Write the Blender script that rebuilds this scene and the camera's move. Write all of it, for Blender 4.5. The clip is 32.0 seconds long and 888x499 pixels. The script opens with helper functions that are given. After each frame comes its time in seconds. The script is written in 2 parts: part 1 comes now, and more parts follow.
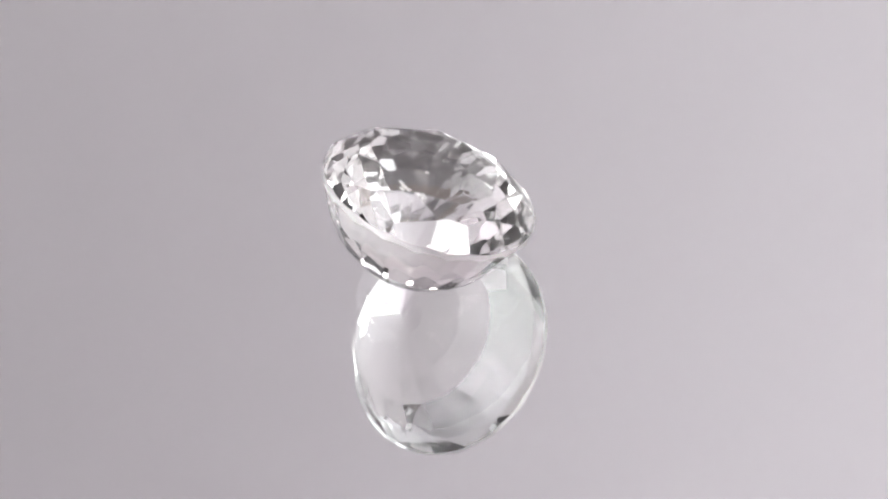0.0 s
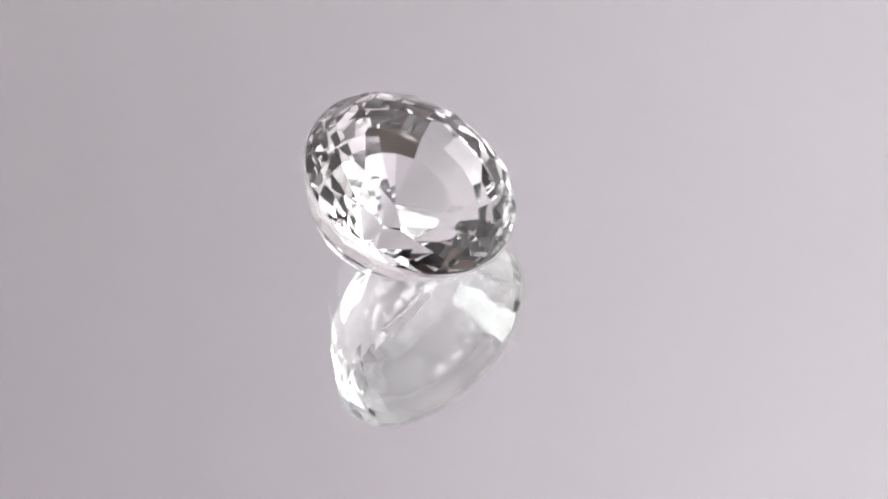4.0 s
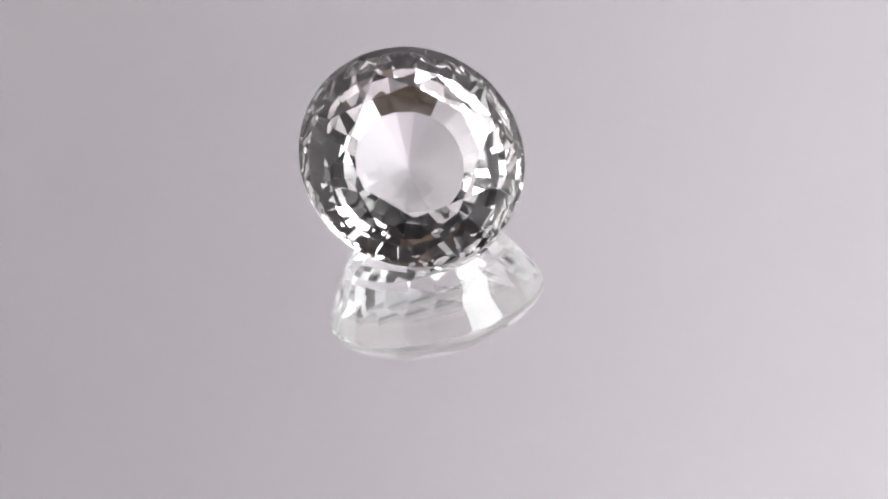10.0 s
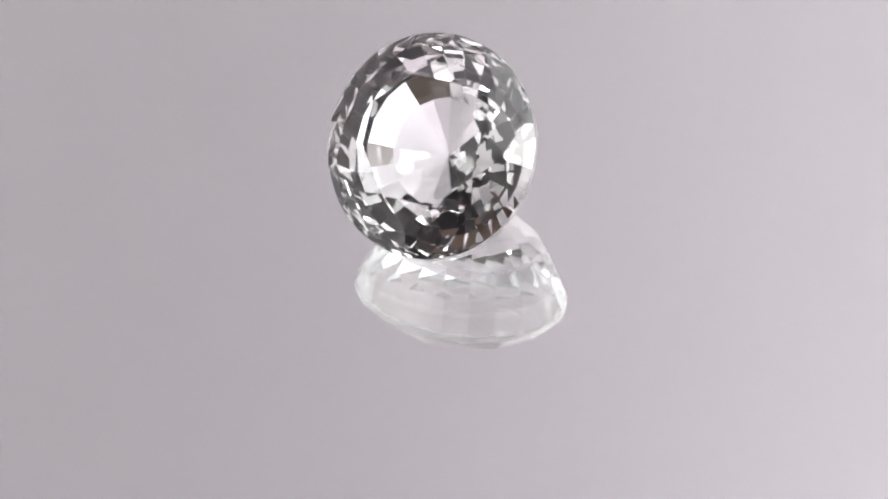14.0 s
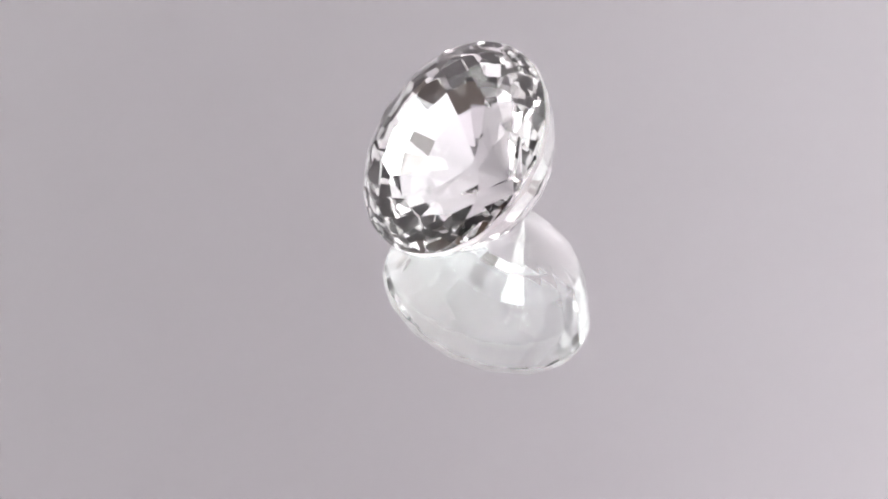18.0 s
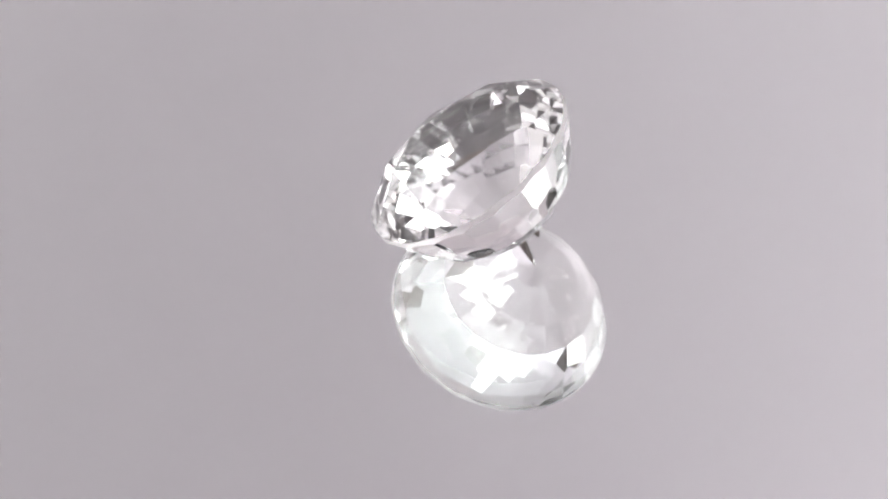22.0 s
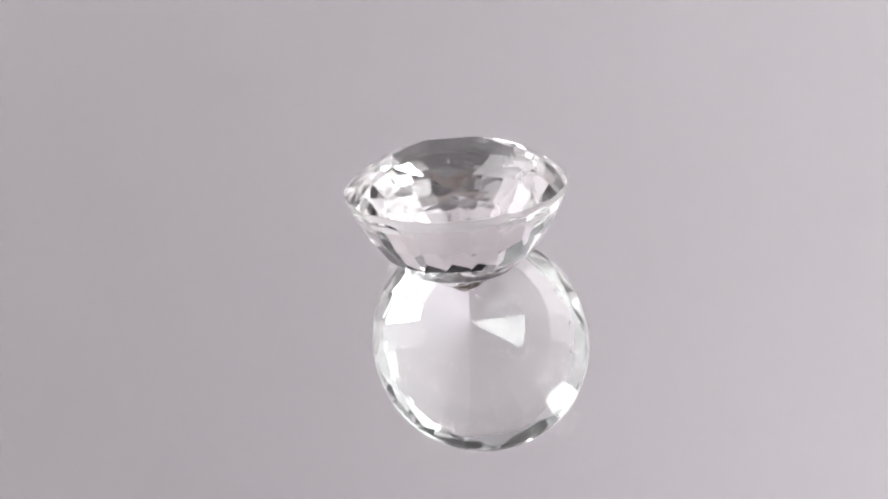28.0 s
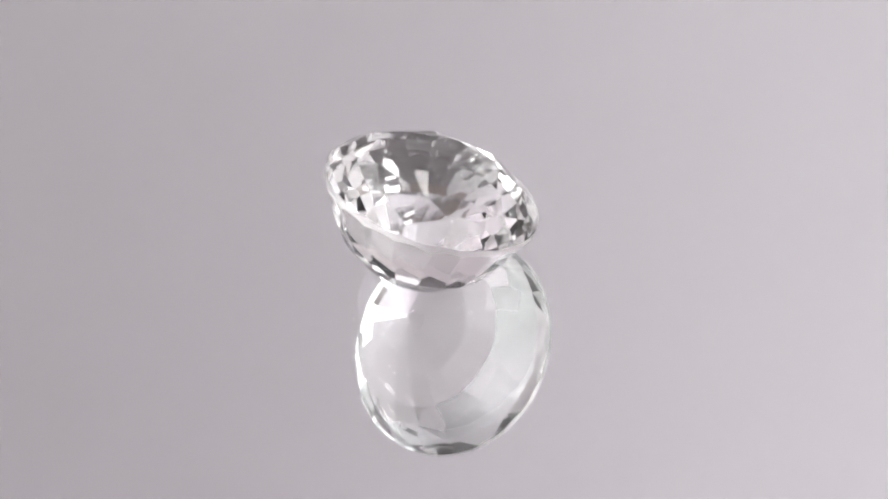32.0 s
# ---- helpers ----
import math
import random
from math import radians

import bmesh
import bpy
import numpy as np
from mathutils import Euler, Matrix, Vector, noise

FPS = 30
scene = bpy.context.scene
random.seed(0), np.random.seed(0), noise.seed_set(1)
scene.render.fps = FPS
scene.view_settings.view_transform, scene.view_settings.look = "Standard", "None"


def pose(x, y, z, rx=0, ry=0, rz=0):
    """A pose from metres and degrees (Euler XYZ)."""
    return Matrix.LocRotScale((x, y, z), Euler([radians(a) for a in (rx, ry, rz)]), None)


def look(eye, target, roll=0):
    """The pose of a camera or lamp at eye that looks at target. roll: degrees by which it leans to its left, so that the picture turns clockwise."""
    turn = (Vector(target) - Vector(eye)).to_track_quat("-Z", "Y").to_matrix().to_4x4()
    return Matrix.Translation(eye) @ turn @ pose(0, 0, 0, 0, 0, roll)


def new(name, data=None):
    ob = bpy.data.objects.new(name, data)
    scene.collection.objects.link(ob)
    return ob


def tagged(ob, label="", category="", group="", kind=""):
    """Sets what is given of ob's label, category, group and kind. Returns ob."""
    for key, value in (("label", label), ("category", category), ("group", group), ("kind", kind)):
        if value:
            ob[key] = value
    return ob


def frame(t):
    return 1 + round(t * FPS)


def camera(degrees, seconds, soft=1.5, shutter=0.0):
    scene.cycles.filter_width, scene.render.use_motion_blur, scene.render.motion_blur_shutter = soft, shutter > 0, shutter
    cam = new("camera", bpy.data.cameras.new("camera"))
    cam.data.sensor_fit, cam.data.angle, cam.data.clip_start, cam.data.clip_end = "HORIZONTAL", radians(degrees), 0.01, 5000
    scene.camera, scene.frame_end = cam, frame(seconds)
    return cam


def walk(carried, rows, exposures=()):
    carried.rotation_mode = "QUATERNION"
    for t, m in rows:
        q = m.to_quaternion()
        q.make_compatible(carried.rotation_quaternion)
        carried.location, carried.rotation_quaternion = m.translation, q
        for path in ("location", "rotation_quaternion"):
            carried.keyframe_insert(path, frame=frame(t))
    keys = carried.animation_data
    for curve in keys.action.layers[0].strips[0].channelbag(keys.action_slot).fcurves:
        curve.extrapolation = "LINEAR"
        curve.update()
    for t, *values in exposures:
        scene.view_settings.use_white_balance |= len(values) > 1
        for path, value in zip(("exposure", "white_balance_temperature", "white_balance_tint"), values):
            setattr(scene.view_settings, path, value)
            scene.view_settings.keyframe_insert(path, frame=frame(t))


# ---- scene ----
# One clear oval gemstone turns on a mirror platter in a small photo corner.
U = 0.006                      # half the stone's mean width, 6 mm
TILT, SPIN = 0.516, 0.1934     # lean of the stone on the mirror; turn of the platter, rad/s
ALPHA, AZ0 = 0.5066, -1.7671   # turn of the oval about its own axis; facing at 12 s
OFF = Vector((-0.2386, -0.1645)) * U  # the stone's place on the platter, from the axis
WOBBLE = Euler((0.0013, 0.0285, 0.0)).to_matrix().to_4x4()   # the mirror does not lie quite square to its axis
ELEV, DIST = 0.8671, 52.0 * U
FOV, ROLL = 8.752, -9.97
AIM = (0.0400, -0.1491)        # where the axis stands off the picture's centre, in half widths
GLASS_H = 0.315 * U            # thickness of the mirror's glass

cam = camera(FOV, 32.0, soft=2.2)
fwd = Vector((0, math.cos(ELEV), -math.sin(ELEV)))
up = Vector((0, math.sin(ELEV), math.cos(ELEV)))
EYE0 = -fwd * DIST
view = look(EYE0, (0, 0, 0), ROLL)
# slide the eye in its own picture plane, so that the axis stands off the centre
right_v, up_v = view.to_3x3() @ Vector((1, 0, 0)), view.to_3x3() @ Vector((0, 1, 0))
shift = right_v * AIM[0] * U * -1 + up_v * AIM[1] * U
still = Matrix.Translation(shift) @ view
walk(cam, [(0.0, still), (32.0, still)],
     [(0.0, -0.03), (3.0, -0.03), (6.0, 0.01), (9.0, 0.04), (12.0, 0.04), (14.0, 0.08), (20.0, 0.09), (23.0, 0.05), (25.0, 0.02), (28.0, -0.02), (32.0, -0.02)])

# light goes many times round inside the stone and the mirror's glass
scene.cycles.max_bounces = scene.cycles.transmission_bounces = scene.cycles.glossy_bounces = 40
scene.cycles.caustics_reflective = scene.cycles.caustics_refractive = True

# ---- light ----
world = bpy.data.worlds.new("room_dark")
scene.world = world
world.use_nodes = True
world.node_tree.nodes["Background"].inputs[0].default_value = (0.9, 0.93, 1.0, 1)
world.node_tree.nodes["Background"].inputs[1].default_value = 0.04


def area(name, eye, target, sx, sy, radiance, colour=(1, 1, 1), shape="RECTANGLE"):
    """An area lamp of that size whose face shows that radiance."""
    lamp = bpy.data.lights.new(name, "AREA")
    lamp.shape, lamp.size, lamp.size_y = shape, sx, sy
    lamp.energy = radiance * math.pi * sx * sy * (math.pi / 4 if shape in ("DISK", "ELLIPSE") else 1)
    lamp.color = colour
    ob = new(name, lamp)
    ob.matrix_world = look(eye, target)
    return ob


H = 1.75                       # ceiling over the mirror
KEY_1, KEY_2 = Vector((0.6448, 0.0075, 0.7643)) * 0.42, Vector((0.3809, -0.2567, 0.8883)) * 0.42
for key, width in ((KEY_1, 0.038), (KEY_2, 0.042)):
    area("spot_light", key, (0, 0, 0.004), width, width, 120, (1, 0.98, 0.96), "DISK")
# two broad lamps inside the tent: turn, height in degrees, way off, width, height, brightness, colour
BROAD = []
for turn, rise, away, width, height, glow, tint in ((108.5, 43.0, 0.47, 0.222, 0.148, 12.0, (1, 0.99, 0.98)), (62.0, 47.5, 0.45, 0.216, 0.167, 2.2, (0.98, 0.99, 1))):
    at = Vector((math.sin(radians(turn)) * math.cos(radians(rise)), math.cos(radians(turn)) * math.cos(radians(rise)), math.sin(radians(rise)))) * away
    BROAD.append((at, width, height))
    area("broad_light", at, (0, 0, 0.004), width, height, glow, tint)
# unseen fill lamps, added outside the light tent to brighten its cloth walls: turn (0 far, 90 right), way out, height,
# height aimed at, size, brightness, colour
PINK, ROSE, COOL, PALE = (1, 0.885, 0.975), (1, 0.93, 0.98), (0.97, 0.99, 1), (0.98, 1, 0.99)
PANELS = []
for turn, out, z, aim_z, size, glow, tint in (
        (-108, 0.84, 0.10, 0.08, 0.36, 4.89, PALE),
        (-62, 0.84, 0.10, 0.08, 0.36, 1.34, ROSE),
        (-18, 0.84, 0.10, 0.08, 0.36, 2.95, ROSE),
        (24, 0.84, 0.10, 0.08, 0.36, 2.90, ROSE),
        (66, 0.84, 0.10, 0.08, 0.36, 1.30, COOL),
        (108, 0.84, 0.10, 0.08, 0.36, 3.03, COOL),
        (-108, 0.86, 0.50, 0.44, 0.38, 3.06, PALE),
        (-62, 0.86, 0.50, 0.44, 0.38, 6.74, ROSE),
        (-20, 0.86, 0.50, 0.44, 0.38, 0.11, PINK),
        (28, 0.86, 0.50, 0.44, 0.38, 1.82, PINK),
        (66, 0.86, 0.50, 0.44, 0.38, 7.20, COOL),
        (106, 0.86, 0.50, 0.44, 0.38, 7.81, COOL),
        (-85, 0.64, 1.04, 0.62, 0.38, 0.08, PALE),
        (-30, 0.64, 1.04, 0.62, 0.38, 1.11, PINK),
        (20, 0.64, 1.04, 0.62, 0.38, 4.90, PINK),
        (62, 0.64, 1.04, 0.62, 0.38, 9.32, COOL),
        (108, 0.64, 1.04, 0.62, 0.38, 12.53, COOL)):
    c, s = math.sin(radians(turn)), math.cos(radians(turn))
    PANELS.append((Vector((c * out, s * out, z)), Vector((c * 0.1, s * 0.1, aim_z)), size, size, glow * 1.18, (tint[0], tint[1] * 0.972, tint[2] * 0.978)))
for at, aim, sx, sy, glow, tint in PANELS:
    area("fill_light", at, aim, sx, sy, glow, tint)


# ---- materials ----
def material(name):
    m = bpy.data.materials.new(name)
    m.use_nodes = True
    return m, m.node_tree.nodes, m.node_tree.links, m.node_tree.nodes["Principled BSDF"]


def plain(name, colour, rough=0.6, metal=0.0, scale=40.0, amount=0.12, bump=0.0):
    """A paint or metal with soft mottling at two scales."""
    m, n, l, b = material(name)
    b.inputs["Roughness"].default_value, b.inputs["Metallic"].default_value = rough, metal
    tc = n.new("ShaderNodeTexCoord")
    big, fine, mix, ramp = n.new("ShaderNodeTexNoise"), n.new("ShaderNodeTexNoise"), n.new("ShaderNodeMath"), n.new("ShaderNodeMix")
    big.inputs["Scale"].default_value, fine.inputs["Scale"].default_value = scale * 0.15, scale * 4
    big.inputs["Detail"].default_value = fine.inputs["Detail"].default_value = 3
    for tex in (big, fine):
        l.new(tc.outputs["Object"], tex.inputs["Vector"])
    mix.operation = "MULTIPLY_ADD"
    mix.inputs[1].default_value = 0.6
    l.new(big.outputs["Fac"], mix.inputs[0])
    l.new(fine.outputs["Fac"], mix.inputs[2])
    ramp.data_type = "RGBA"
    ramp.inputs["A"].default_value = (*[c * (1 - amount) for c in colour], 1)
    ramp.inputs["B"].default_value = (*[min(1, c * (1 + amount)) for c in colour], 1)
    l.new(mix.outputs[0], ramp.inputs["Factor"])
    l.new(ramp.outputs["Result"], b.inputs["Base Color"])
    if bump:
        bp = n.new("ShaderNodeBump")
        bp.inputs["Strength"].default_value, bp.inputs["Distance"].default_value = bump, 0.001
        l.new(fine.outputs["Fac"], bp.inputs["Height"])
        l.new(bp.outputs["Normal"], b.inputs["Normal"])
    return m


def gem_material(name="clear_crystal", rough=0.0, wear=0.0):
    """Clear crystal; wear gives handled facets hair scratches, tiny pits and smudges."""
    m, n, l, b = material(name)
    b.inputs["Base Color"].default_value = (0.988, 0.981, 0.979, 1)
    b.inputs["Roughness"].default_value = rough
    b.inputs["IOR"].default_value = 1.615
    b.inputs["Transmission Weight"].default_value = 1.0
    if wear:
        tc, lie, hair, pits, smudge = (n.new("ShaderNodeTexCoord"), n.new("ShaderNodeMapping"), n.new("ShaderNodeTexNoise"), n.new("ShaderNodeTexNoise"), n.new("ShaderNodeTexNoise"))
        lie.inputs["Rotation"].default_value, lie.inputs["Scale"].default_value = (0.2, 0.1, 0.7), (1.0, 0.12, 1.0)
        hair.inputs["Scale"].default_value, pits.inputs["Scale"].default_value, smudge.inputs["Scale"].default_value = 9000, 5000, 700
        l.new(tc.outputs["Object"], lie.inputs["Vector"])
        l.new(lie.outputs["Vector"], hair.inputs["Vector"])
        l.new(tc.outputs["Object"], pits.inputs["Vector"])
        l.new(tc.outputs["Object"], smudge.inputs["Vector"])
        both, haze, bump = n.new("ShaderNodeMath"), n.new("ShaderNodeMapRange"), n.new("ShaderNodeBump")
        l.new(hair.outputs["Fac"], both.inputs[0])
        l.new(pits.outputs["Fac"], both.inputs[1])
        bump.inputs["Strength"].default_value, bump.inputs["Distance"].default_value = 1.0, wear
        l.new(both.outputs[0], bump.inputs["Height"])
        l.new(bump.outputs["Normal"], b.inputs["Normal"])
        haze.inputs["From Min"].default_value, haze.inputs["From Max"].default_value = 0.45, 0.75
        haze.inputs["To Min"].default_value, haze.inputs["To Max"].default_value = rough, 0.06
        l.new(smudge.outputs["Fac"], haze.inputs["Value"])
        l.new(haze.outputs["Result"], b.inputs["Roughness"])
    return m


def mirror_material():
    m, n, l, b = material("mirror_silver")
    b.inputs["Base Color"].default_value = (0.92, 0.92, 0.92, 1)
    b.inputs["Metallic"].default_value, b.inputs["Roughness"].default_value = 1.0, 0.0
    return m


def glass_material():
    m, n, l, b = material("mirror_glass")
    b.inputs["Base Color"].default_value = (0.963, 0.983, 0.976, 1)
    b.inputs["Roughness"].default_value, b.inputs["IOR"].default_value = 0.0, 1.52
    b.inputs["Transmission Weight"].default_value = 1.0
    return m


GEM, MIRROR, GLASS = gem_material(), mirror_material(), glass_material()
FROST = gem_material("ground_crystal", 0.5)
HANDLED = gem_material("handled_crystal", 0.01, 0.0000008)


def cloth_material():
    """White tent cloth: light from outside glows through it."""
    m, n, l, b = material("tent_cloth")
    out = n["Material Output"]
    n.remove(b)
    tc, weave, soft, mix = n.new("ShaderNodeTexCoord"), n.new("ShaderNodeTexNoise"), n.new("ShaderNodeMix"), n.new("ShaderNodeMixShader")
    weave.inputs["Scale"].default_value, weave.inputs["Detail"].default_value = 5.0, 4.0
    l.new(tc.outputs["Object"], weave.inputs["Vector"])
    soft.data_type = "RGBA"
    soft.inputs["A"].default_value, soft.inputs["B"].default_value = (0.58, 0.57, 0.58, 1), (0.66, 0.65, 0.66, 1)
    l.new(weave.outputs["Fac"], soft.inputs["Factor"])
    dif, tra = n.new("ShaderNodeBsdfDiffuse"), n.new("ShaderNodeBsdfTranslucent")
    l.new(soft.outputs["Result"], tra.inputs["Color"])
    dif.inputs["Color"].default_value = (0.75, 0.74, 0.75, 1)
    mix.inputs[0].default_value = 0.8
    l.new(dif.outputs[0], mix.inputs[1])
    l.new(tra.outputs[0], mix.inputs[2])
    l.new(mix.outputs[0], out.inputs["Surface"])
    return m


CLOTH = cloth_material()
BLACK = plain("black_plastic", (0.03, 0.03, 0.03), 0.4)
ENAMEL = plain("white_enamel", (0.8, 0.79, 0.79), 0.35)
WHITE = plain("white_cloth", (0.78, 0.78, 0.78), 0.9)
LINT = plain("white_lint", (0.85, 0.85, 0.84), 0.9)
WALL = plain("room_paint", (0.085, 0.08, 0.085), 0.9)
BEAM = plain("brown_reflector", (0.125, 0.086, 0.062), 0.8)
WOOD = plain("table_laminate", (0.25, 0.2, 0.16), 0.5)
STEEL = plain("brushed_steel", (0.55, 0.55, 0.56), 0.35, 1.0)


# ---- mesh helpers ----
def link(name, bm, mat, parent=None, label="", smooth=False):
    me = bpy.data.meshes.new(name)
    bmesh.ops.recalc_face_normals(bm, faces=bm.faces)
    bm.to_mesh(me)
    bm.free()
    me.materials.append(mat)
    if smooth:
        for p in me.polygons:
            p.use_smooth = True
    ob = new(name, me)
    ob.parent = parent
    return tagged(ob, label)


def part(name, bm, mat, parent, label="", smooth=False):
    return link(name, bm, mat, parent, label, smooth)


def box(bm, x0, y0, z0, x1, y1, z1, bevel=0.0):
    v = bmesh.ops.create_cube(bm, size=1)["verts"]
    for p in v:
        p.co = Vector(((x0 + x1) / 2 + p.co.x * (x1 - x0), (y0 + y1) / 2 + p.co.y * (y1 - y0), (z0 + z1) / 2 + p.co.z * (z1 - z0)))
    if bevel:
        bmesh.ops.bevel(bm, geom=list({e for p in v for e in p.link_edges}), offset=bevel, segments=2, affect="EDGES")
    return bm


def lathe(bm, rings, n=64):
    """A closed turned body from (radius, height) rings, from the bottom up."""
    loops = [[bm.verts.new((r * math.cos(2 * math.pi * i / n), r * math.sin(2 * math.pi * i / n), z)) for i in range(n)] for r, z in rings]
    for a, b in zip(loops, loops[1:]):
        for i in range(n):
            bm.faces.new((a[i], a[(i + 1) % n], b[(i + 1) % n], b[i]))
    bm.faces.new(loops[0][::-1])
    bm.faces.new(loops[-1])
    return bm


# ---- the setting ----
def setting():
    X0, X1, Y0, Y1, F = -2.3, 2.3, -2.0, 2.9, -0.79
    table = new("table")
    part("tabletop", box(bmesh.new(), -0.52, -0.5, -0.07, 0.54, 0.5, -0.04, 0.004), WOOD, table)
    for y in (-0.44, 0.42):
        part("apron", box(bmesh.new(), -0.41, y, -0.15, 0.43, y + 0.02, -0.07, 0.002), WOOD, table)
    for x in (-0.46, 0.43):
        for y in (-0.455, 0.405):
            part("leg", box(bmesh.new(), x, y, F, x + 0.05, y + 0.05, -0.07, 0.003), STEEL, table, "grey steel leg")
    tagged(table, "brown laminate work table under the mirror platter", "table")
    tagged(link("floor", box(bmesh.new(), X0, Y0, F - 0.06, X1, Y1, F), WOOD), kind="structure")
    tagged(link("ceiling", box(bmesh.new(), X0, Y0, H, X1, Y1, H + 0.06), WALL), kind="structure")
    # unseen beam, added overhead so that the stone's facets reflect some brown
    tagged(link("brown_reflector_beam", box(bmesh.new(), X0, -0.12, H - 0.14, X1, 0.62, H, 0.012), BEAM), kind="structure")
    for name, b in (("wall_north", (X0, Y1, F, X1, Y1 + 0.1, H)), ("wall_south", (X0, Y0 - 0.1, F, X1, Y0, H)),
                    ("wall_east", (X1, Y0, F, X1 + 0.1, Y1, H)), ("wall_west", (X0 - 0.1, Y0, F, X0, Y1, H))):
        tagged(link(name, box(bmesh.new(), *b), WALL), kind="structure")


def rod(bm, a, b, r, n=12):
    """A round rod from a to b."""
    a, b = Vector(a), Vector(b)
    m = Matrix.Translation((a + b) / 2) @ (b - a).to_track_quat("Z", "Y").to_matrix().to_4x4()
    bmesh.ops.create_cone(bm, cap_ends=True, segments=n, radius1=r, radius2=r, depth=(b - a).length, matrix=m)
    return bm


def spot_lamp(at):
    """A small spot on a bent arm that stands on the table."""
    base = new("spot_lamp")
    base.location = (at.x * 1.25, at.y * 1.25 - 0.02, -0.04)
    up_m = Matrix.Translation(-base.location)
    m = up_m @ look(at, (0, 0, 0))
    bm = lathe(bmesh.new(), ((0.020, -0.003), (0.021, 0.0), (0.021, 0.030), (0.017, 0.055), (0.009, 0.062)), 40)
    bmesh.ops.delete(bm, geom=[f for f in bm.faces if len(f.verts) == 40 and f.calc_center_median().z < 0.01], context="FACES_ONLY")
    bm.transform(m)
    part("lamp_head", bm, ENAMEL, base, "", True)
    tail = m @ Vector((0, 0, 0.06))
    part("foot", lathe(bmesh.new(), ((0.06, 0), (0.06, 0.008), (0.055, 0.012), (0.01, 0.016)), 40), ENAMEL, base, "", True)
    part("pole", rod(bmesh.new(), (0, 0, 0.01), (0, 0, tail.z), 0.005), ENAMEL, base, "", True)
    part("arm", rod(bmesh.new(), (0, 0, tail.z), tail, 0.005), ENAMEL, base, "", True)
    tagged(base, "small white spot lamp on a white stand, switched on", "lamp", "spot lamps")


def broad_lamp(at, width, height):
    """A flat lamp head with a rim and a domed back, on a bent arm that stands on the table."""
    base = new("broad_lamp")
    base.location = (at.x * 1.18, at.y * 1.18, -0.04)
    m = Matrix.Translation(-base.location) @ look(at, (0, 0, 0))
    w, h = width / 2, height / 2
    for name, b in (("rim", (-w - 0.008, -h - 0.008, -0.004, w + 0.008, -h - 0.0005, 0.018)), ("rim", (-w - 0.008, h + 0.0005, -0.004, w + 0.008, h + 0.008, 0.018)),
                    ("rim", (-w - 0.008, -h, -0.004, -w - 0.0005, h, 0.018)), ("rim", (w + 0.0005, -h, -0.004, w + 0.008, h, 0.018))):
        bm = box(bmesh.new(), *b, bevel=0.0015)
        bm.transform(m)
        part(name, bm, ENAMEL, base)
    bm = box(bmesh.new(), -w - 0.006, -h - 0.006, 0.010, w + 0.006, h + 0.006, 0.030, 0.006)
    bm.transform(m)
    part("back_shell", bm, ENAMEL, base)
    tail = m @ Vector((0, 0, 0.032))
    part("foot", lathe(bmesh.new(), ((0.05, 0), (0.05, 0.010), (0.045, 0.014), (0.01, 0.018)), 40), ENAMEL, base, "", True)
    part("pole", rod(bmesh.new(), (0, 0, 0.01), (0, 0, tail.z), 0.006), ENAMEL, base, "", True)
    part("arm", rod(bmesh.new(), (0, 0, tail.z), tail, 0.006), ENAMEL, base, "", True)
    tagged(base, "flat white lamp with a broad bright face, on a white stand", "lamp", "broad lamps")


def tent():
    """A light tent of white cloth, open at the front and on top."""
    base = new("light_tent")
    base.location = (0, 0, -0.04)
    def edge(turn, z):
        """A point of the cloth: upright below, leaning in above, the bend well rounded."""
        t = radians(turn)
        out = 0.455 + 0.025 * math.cos(2 * t + 1.2) + 0.004 * math.sin(7 * t + 4 * z)
        lean = max(0.0, z - 0.30)
        out *= 1 - 0.555 * lean * lean / (lean + 0.33)
        return Vector((math.sin(t) * out, math.cos(t) * out, z))

    bm = bmesh.new()
    na, nz, top = 130, 38, 1.02
    grid = [[bm.verts.new(edge(t, top * j / nz)) for t in (-128 + 260 * i / na for i in range(na + 1))] for j in range(nz + 1)]
    for j in range(nz):
        for i in range(na):
            bm.faces.new((grid[j][i], grid[j][i + 1], grid[j + 1][i + 1], grid[j + 1][i]))
    part("cloth_wall", bm, CLOTH, base, "white translucent cloth, lit from outside", True)
    for i in range(26):
        part("rail", rod(bmesh.new(), edge(-128 + 10 * i, top), edge(-128 + 10 * (i + 1), top), 0.003), STEEL, base)
    for turn in (-128, -85, -45, 50, 95, 132):
        for k in range(6):
            a, b = edge(turn, top * k / 6), edge(turn, top * (k + 1) / 6)
            out = Vector((a.x, a.y, 0)).normalized() * 0.005
            part("post", rod(bmesh.new(), a + out, b + out, 0.003), STEEL, base)
    tagged(base, "white cloth light tent on thin steel posts, open in front", "light tent")


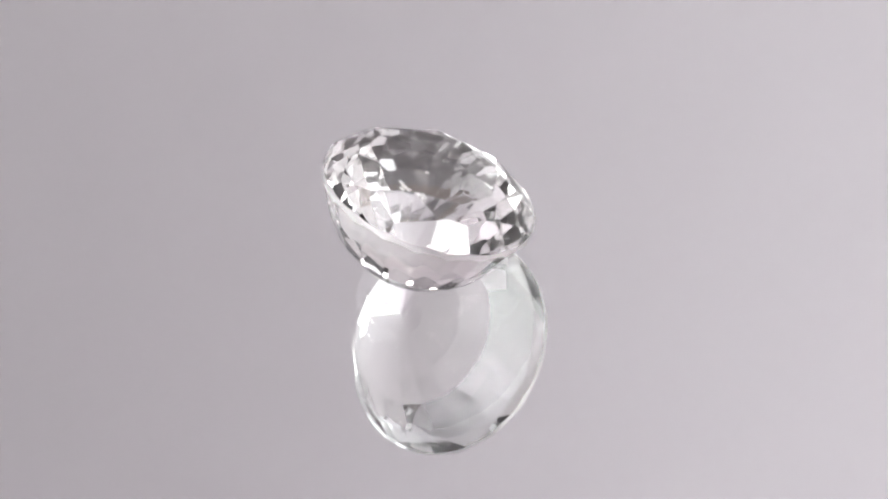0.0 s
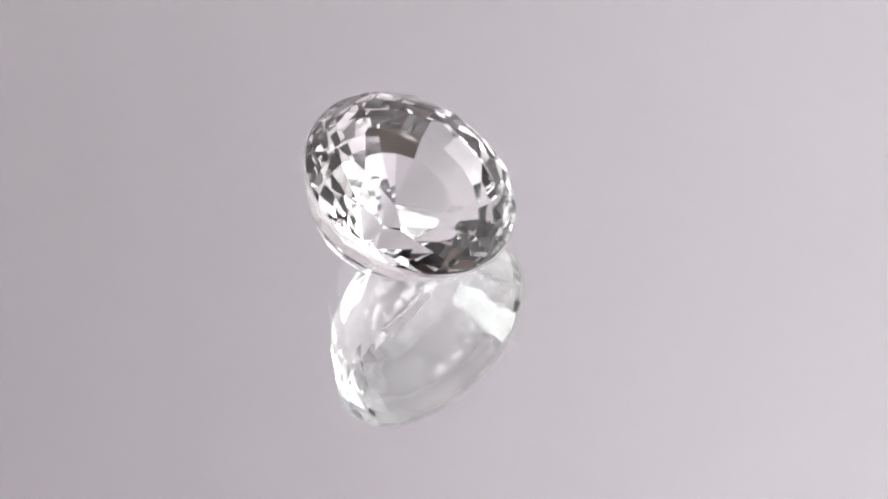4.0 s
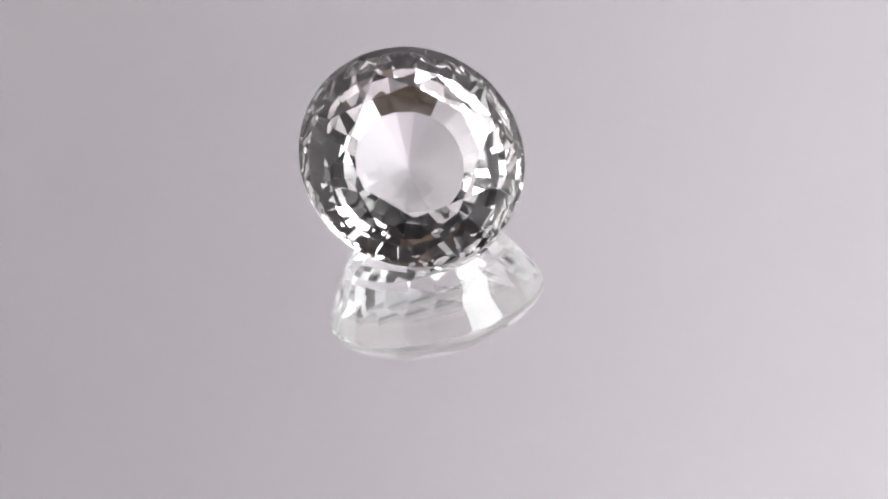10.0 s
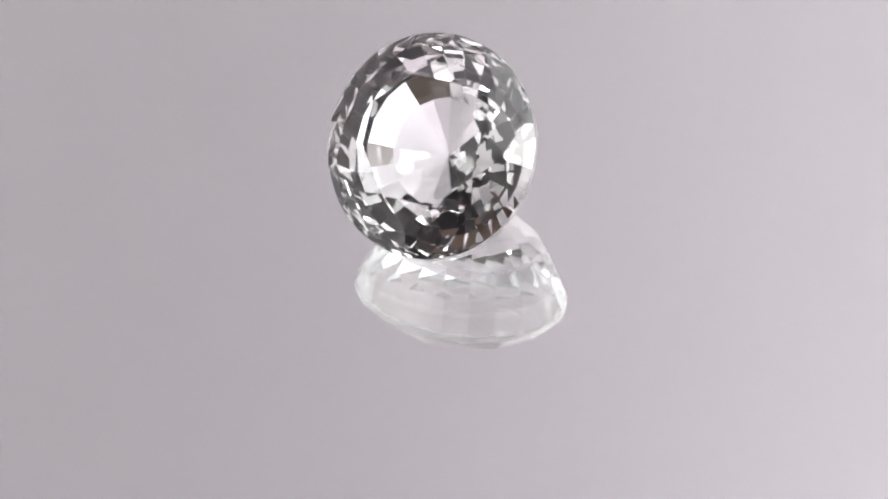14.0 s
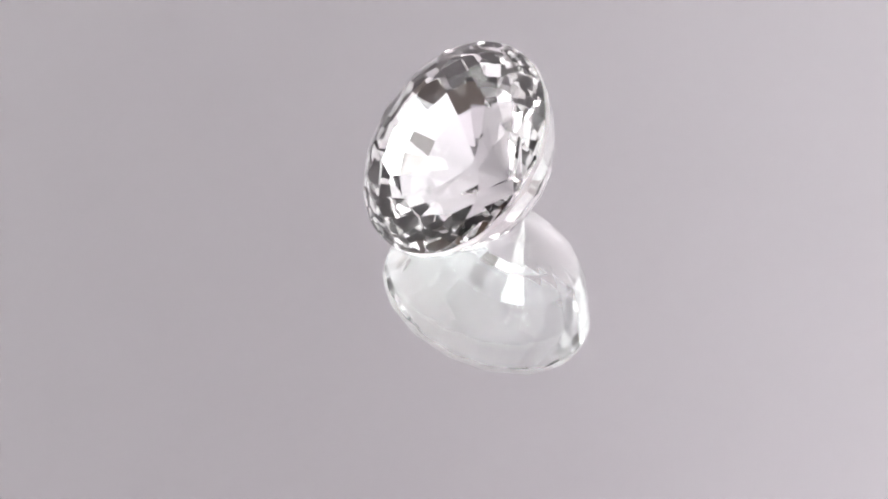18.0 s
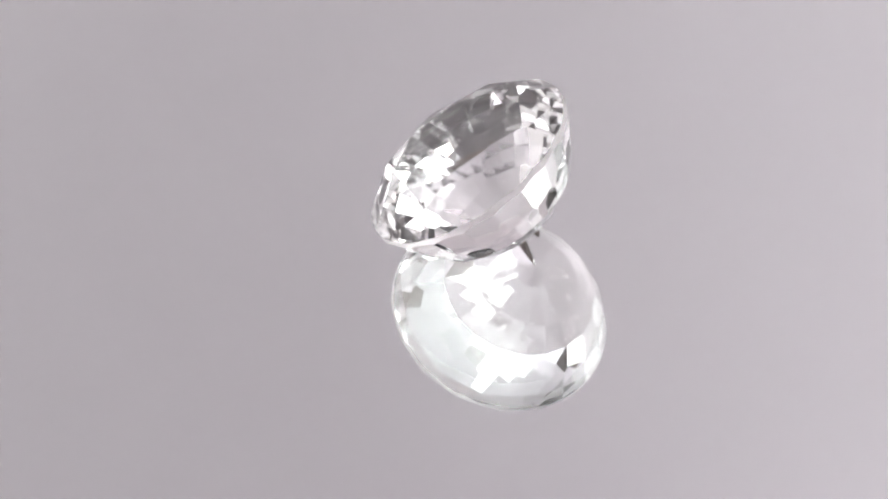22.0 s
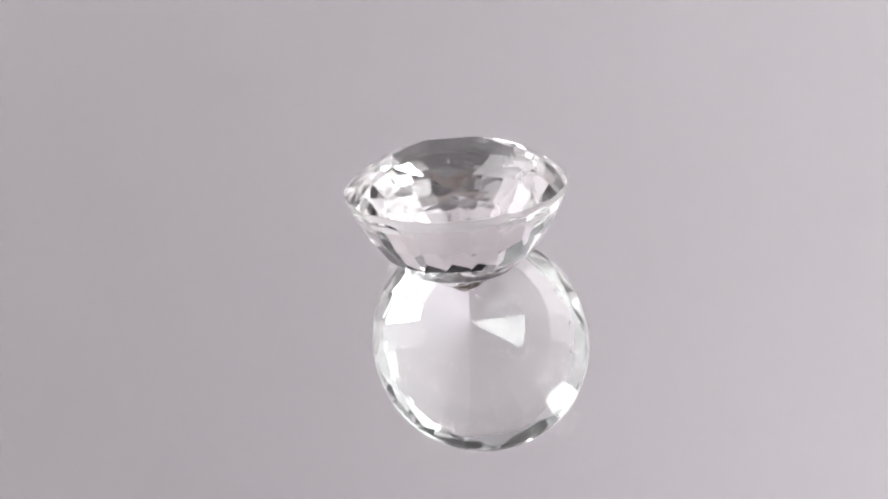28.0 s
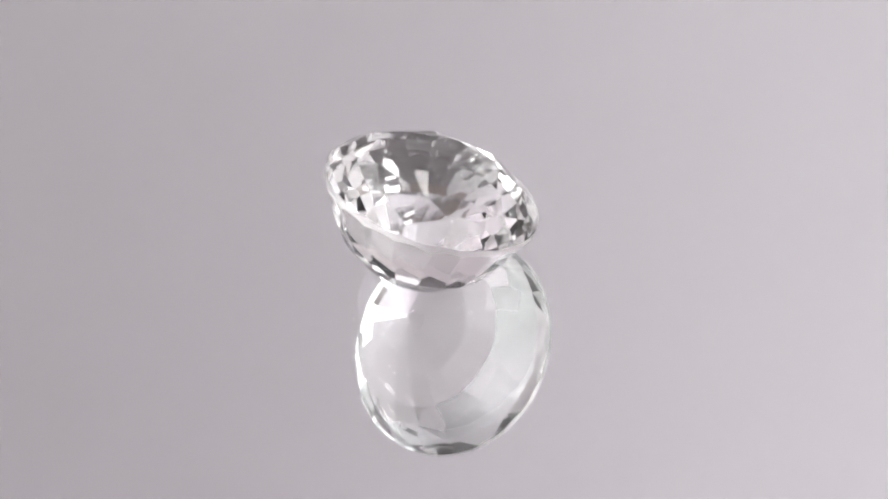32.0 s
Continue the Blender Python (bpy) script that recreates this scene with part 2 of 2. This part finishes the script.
def fill_panel(at, aim, sx, sy):
    """An added, unseen flat fill panel on a stand, outside the tent."""
    base = new("fill_panel")
    base.location = (at.x, at.y, -0.79)
    m = Matrix.Translation(-base.location) @ look(at, aim)
    bm = box(bmesh.new(), -sx / 2 - 0.02, -sy / 2 - 0.02, 0.004, sx / 2 + 0.02, sy / 2 + 0.02, 0.03, 0.003)
    bm.transform(m)
    part("panel", bm, BLACK, base)
    z = at.z + 0.79
    back = m @ Vector((0, 0, 0.035))
    part("pole", rod(bmesh.new(), (back.x, back.y, 0), (back.x, back.y, z), 0.012), STEEL, base, "", True)
    for k in range(3):
        c, s = math.cos(k * 2.094 + 0.5), math.sin(k * 2.094 + 0.5)
        part("leg", rod(bmesh.new(), (back.x, back.y, 0.25), (back.x + c * 0.3, back.y + s * 0.3, 0.008), 0.008), STEEL, base, "", True)
    tagged(base, "unseen flat black fill panel, added on a stand outside the light tent", "lamp", "panel lamps")


# ---- the stone ----
def gem_mesh():
    """Cut like a stone: a block, and one plane after another until the facets stand."""
    rnd = random.Random(5)
    bm = bmesh.new()
    bmesh.ops.create_cube(bm, size=3.0)

    def cut(az, incl, r, z, j=1.0, turn=0.0):
        """A facet facing azimuth az (degrees), leaning incl degrees from level, through radius r at height z."""
        p = Vector((math.cos(radians(az)) * r, math.sin(radians(az)) * r, z))
        az, incl = radians(az + turn + rnd.uniform(-0.8, 0.8) * j), radians(incl + rnd.uniform(-0.5, 0.5) * j)
        n = Vector((math.cos(az) * math.sin(incl), math.sin(az) * math.sin(incl), math.cos(incl)))
        geom = bm.verts[:] + bm.edges[:] + bm.faces[:]
        out = bmesh.ops.bisect_plane(bm, geom=geom, plane_co=p, plane_no=n, clear_outer=True, dist=1e-6)
        edges = [e for e in out["geom_cut"] if isinstance(e, bmesh.types.BMEdge)]
        if len(edges) > 2:
            bmesh.ops.contextual_create(bm, geom=edges)

    N = 20
    for k in range(80):                                   # girdle
        cut(k * 4.5, 90, 1.0, 0, 0.0)
    # three step rows of the pavilion, then wedges down to the culet: lean, middle of the facet, turn of the row
    rows = ((63.0, 0.945, -0.165, -4.0), (55.3, 0.805, -0.420, 0.0), (38.8, 0.625, -0.635, 0.0), (28.1, 0.265, -0.866, 0.0))
    for j, (incl, r, z, turn) in enumerate(rows):
        for k in range(N):
            if (j, k) == (3, 0):                          # the facet on which the stone lies
                cut(PAV, 180 - math.degrees(TILT), 0.50, -0.743, 0.0)
            else:
                cut(PAV + turn + k * 360 / N, 180 - incl, r, z, 0.8)
    cp = -2.0
    for k in range(8):                                    # crown: mains, girdle facets, stars, table
        cut(cp + k * 45, 21.6 if k == 5 else 29.5, 0.595, 0.254, 0.0 if k == 5 else 1.0, {2: 5.0, 5: -0.5}.get(k, 0.0))
    for k in range(16):
        cut(cp + 11.25 + k * 22.5, 41.0, 1.0, -0.012)
    for k in range(8):                                    # two of the stars stand a little askew
        askew = k in (2, 6)
        cut(cp + 22.5 + k * 45, 16.6, (0.58 if askew else 0.595) * math.cos(radians(22.5)), 0.254, 1.0, -8.0 if askew else 0.0)
    cut(0, 0.0, 0, 0.254, 0.0)
    for v in bm.verts:
        v.co = Vector((v.co.x * 1.0286, v.co.y * 0.9714, v.co.z)) * U
    bmesh.ops.dissolve_degenerate(bm, dist=1e-7, edges=bm.edges)
    bmesh.ops.recalc_face_normals(bm, faces=bm.faces)
    return bm


PAV = -math.degrees(math.atan2(math.sin(ALPHA) * 0.9714, math.cos(ALPHA) * 1.0286))
seat = Matrix.Rotation(TILT, 4, "Y") @ Matrix.Rotation(ALPHA, 4, "Z")


def gem():
    base = new("gemstone")
    whole = gem_mesh()
    base["rest"] = -min((seat @ v.co).z for v in whole.verts)

    def kind_of(f):
        if f.normal.z > 0.995:
            return "table_facet"
        if abs(f.normal.z) < 0.05:
            return "girdle"
        return "crown" if f.normal.z > 0 else "pavilion"

    for name in ("table_facet", "crown", "girdle", "pavilion"):
        bm = whole.copy()
        bmesh.ops.delete(bm, geom=[f for f in bm.faces if kind_of(f) != name], context="FACES")
        me = bpy.data.meshes.new(name)
        bm.to_mesh(me)
        bm.free()
        me.materials.append({"girdle": FROST, "crown": HANDLED}.get(name, GEM))
        ob = new(name, me)
        ob.parent = base
        tagged(ob, "finely ground, whitish rim" if name == "girdle" else "")
    whole.free()
    # dust on the table facet: place and size
    for x, y, r in ((-0.215, -0.02, 0.0062), (-0.10, 0.085, 0.0068), (-0.125, 0.035, 0.0045), (-0.045, 0.06, 0.0040), (-0.075, 0.115, 0.0035), (-0.15, 0.10, 0.0038), (-0.03, 0.01, 0.0030)):
        bm = bmesh.new()
        bmesh.ops.create_icosphere(bm, subdivisions=1, radius=r * U)
        bmesh.ops.scale(bm, vec=(1.3, 0.9, 0.8), verts=bm.verts)
        bmesh.ops.translate(bm, vec=(x * U, y * U, (0.254 + r * 0.8) * U + 0.0000002), verts=bm.verts)
        part("dust_speck", bm, LINT, base, "tiny white speck of dust")
    return tagged(base, "clear colourless oval faceted gemstone lying tilted on a mirror", "gemstone")


def platter():
    ob = new("mirror_platter")
    h = GLASS_H
    bm = lathe(bmesh.new(), ((0.118, -h), (0.1196, -h + 0.0003), (0.12, -h / 2), (0.1196, -0.0003), (0.119, 0.0)), 128)
    part("glass_plate", bm, GLASS, ob, "clear mirror glass with a faint green tint").visible_shadow = False
    bm = lathe(bmesh.new(), ((0.1165, -h - 0.0008), (0.1175, -h - 0.00075), (0.1175, -h - 0.00002)), 128)
    part("silvering", bm, MIRROR, ob)
    bm = lathe(bmesh.new(), ((0.115, -0.028), (0.12, -0.025), (0.122, -0.018), (0.122, -h - 0.0012), (0.119, -h - 0.0009)), 96)
    part("turntable_disc", bm, WHITE, ob)
    return tagged(ob, "round glass mirror on a slowly turning white turntable", "turntable")


def platter_base():
    bm = lathe(bmesh.new(), ((0.10, -0.04), (0.104, -0.039), (0.104, -0.0345), (0.1, -0.0335)), 96)
    tagged(link("turntable_base", bm, BLACK), "black plastic turntable base on the table", "turntable")


setting()
spot_lamp(KEY_1)
spot_lamp(KEY_2)
for at, width, height in BROAD:
    broad_lamp(at, width, height)
tent()
for at, aim, sx, sy, glow, tint in PANELS:
    fill_panel(at, aim, sx, sy)
platter_base()
STONE, PLATTER = gem(), platter()


def motions():
    rest = STONE["rest"] + 0.000004
    rows, turns = [], []
    for i in range(65):
        t = i * 0.5
        spin = Matrix.Rotation(AZ0 - SPIN * (t - 12), 4, "Z") @ WOBBLE
        rows.append((t, spin @ Matrix.Translation((OFF.x, OFF.y, rest)) @ seat))
        turns.append((t, spin))
    walk(STONE, rows)
    walk(PLATTER, turns)


motions()
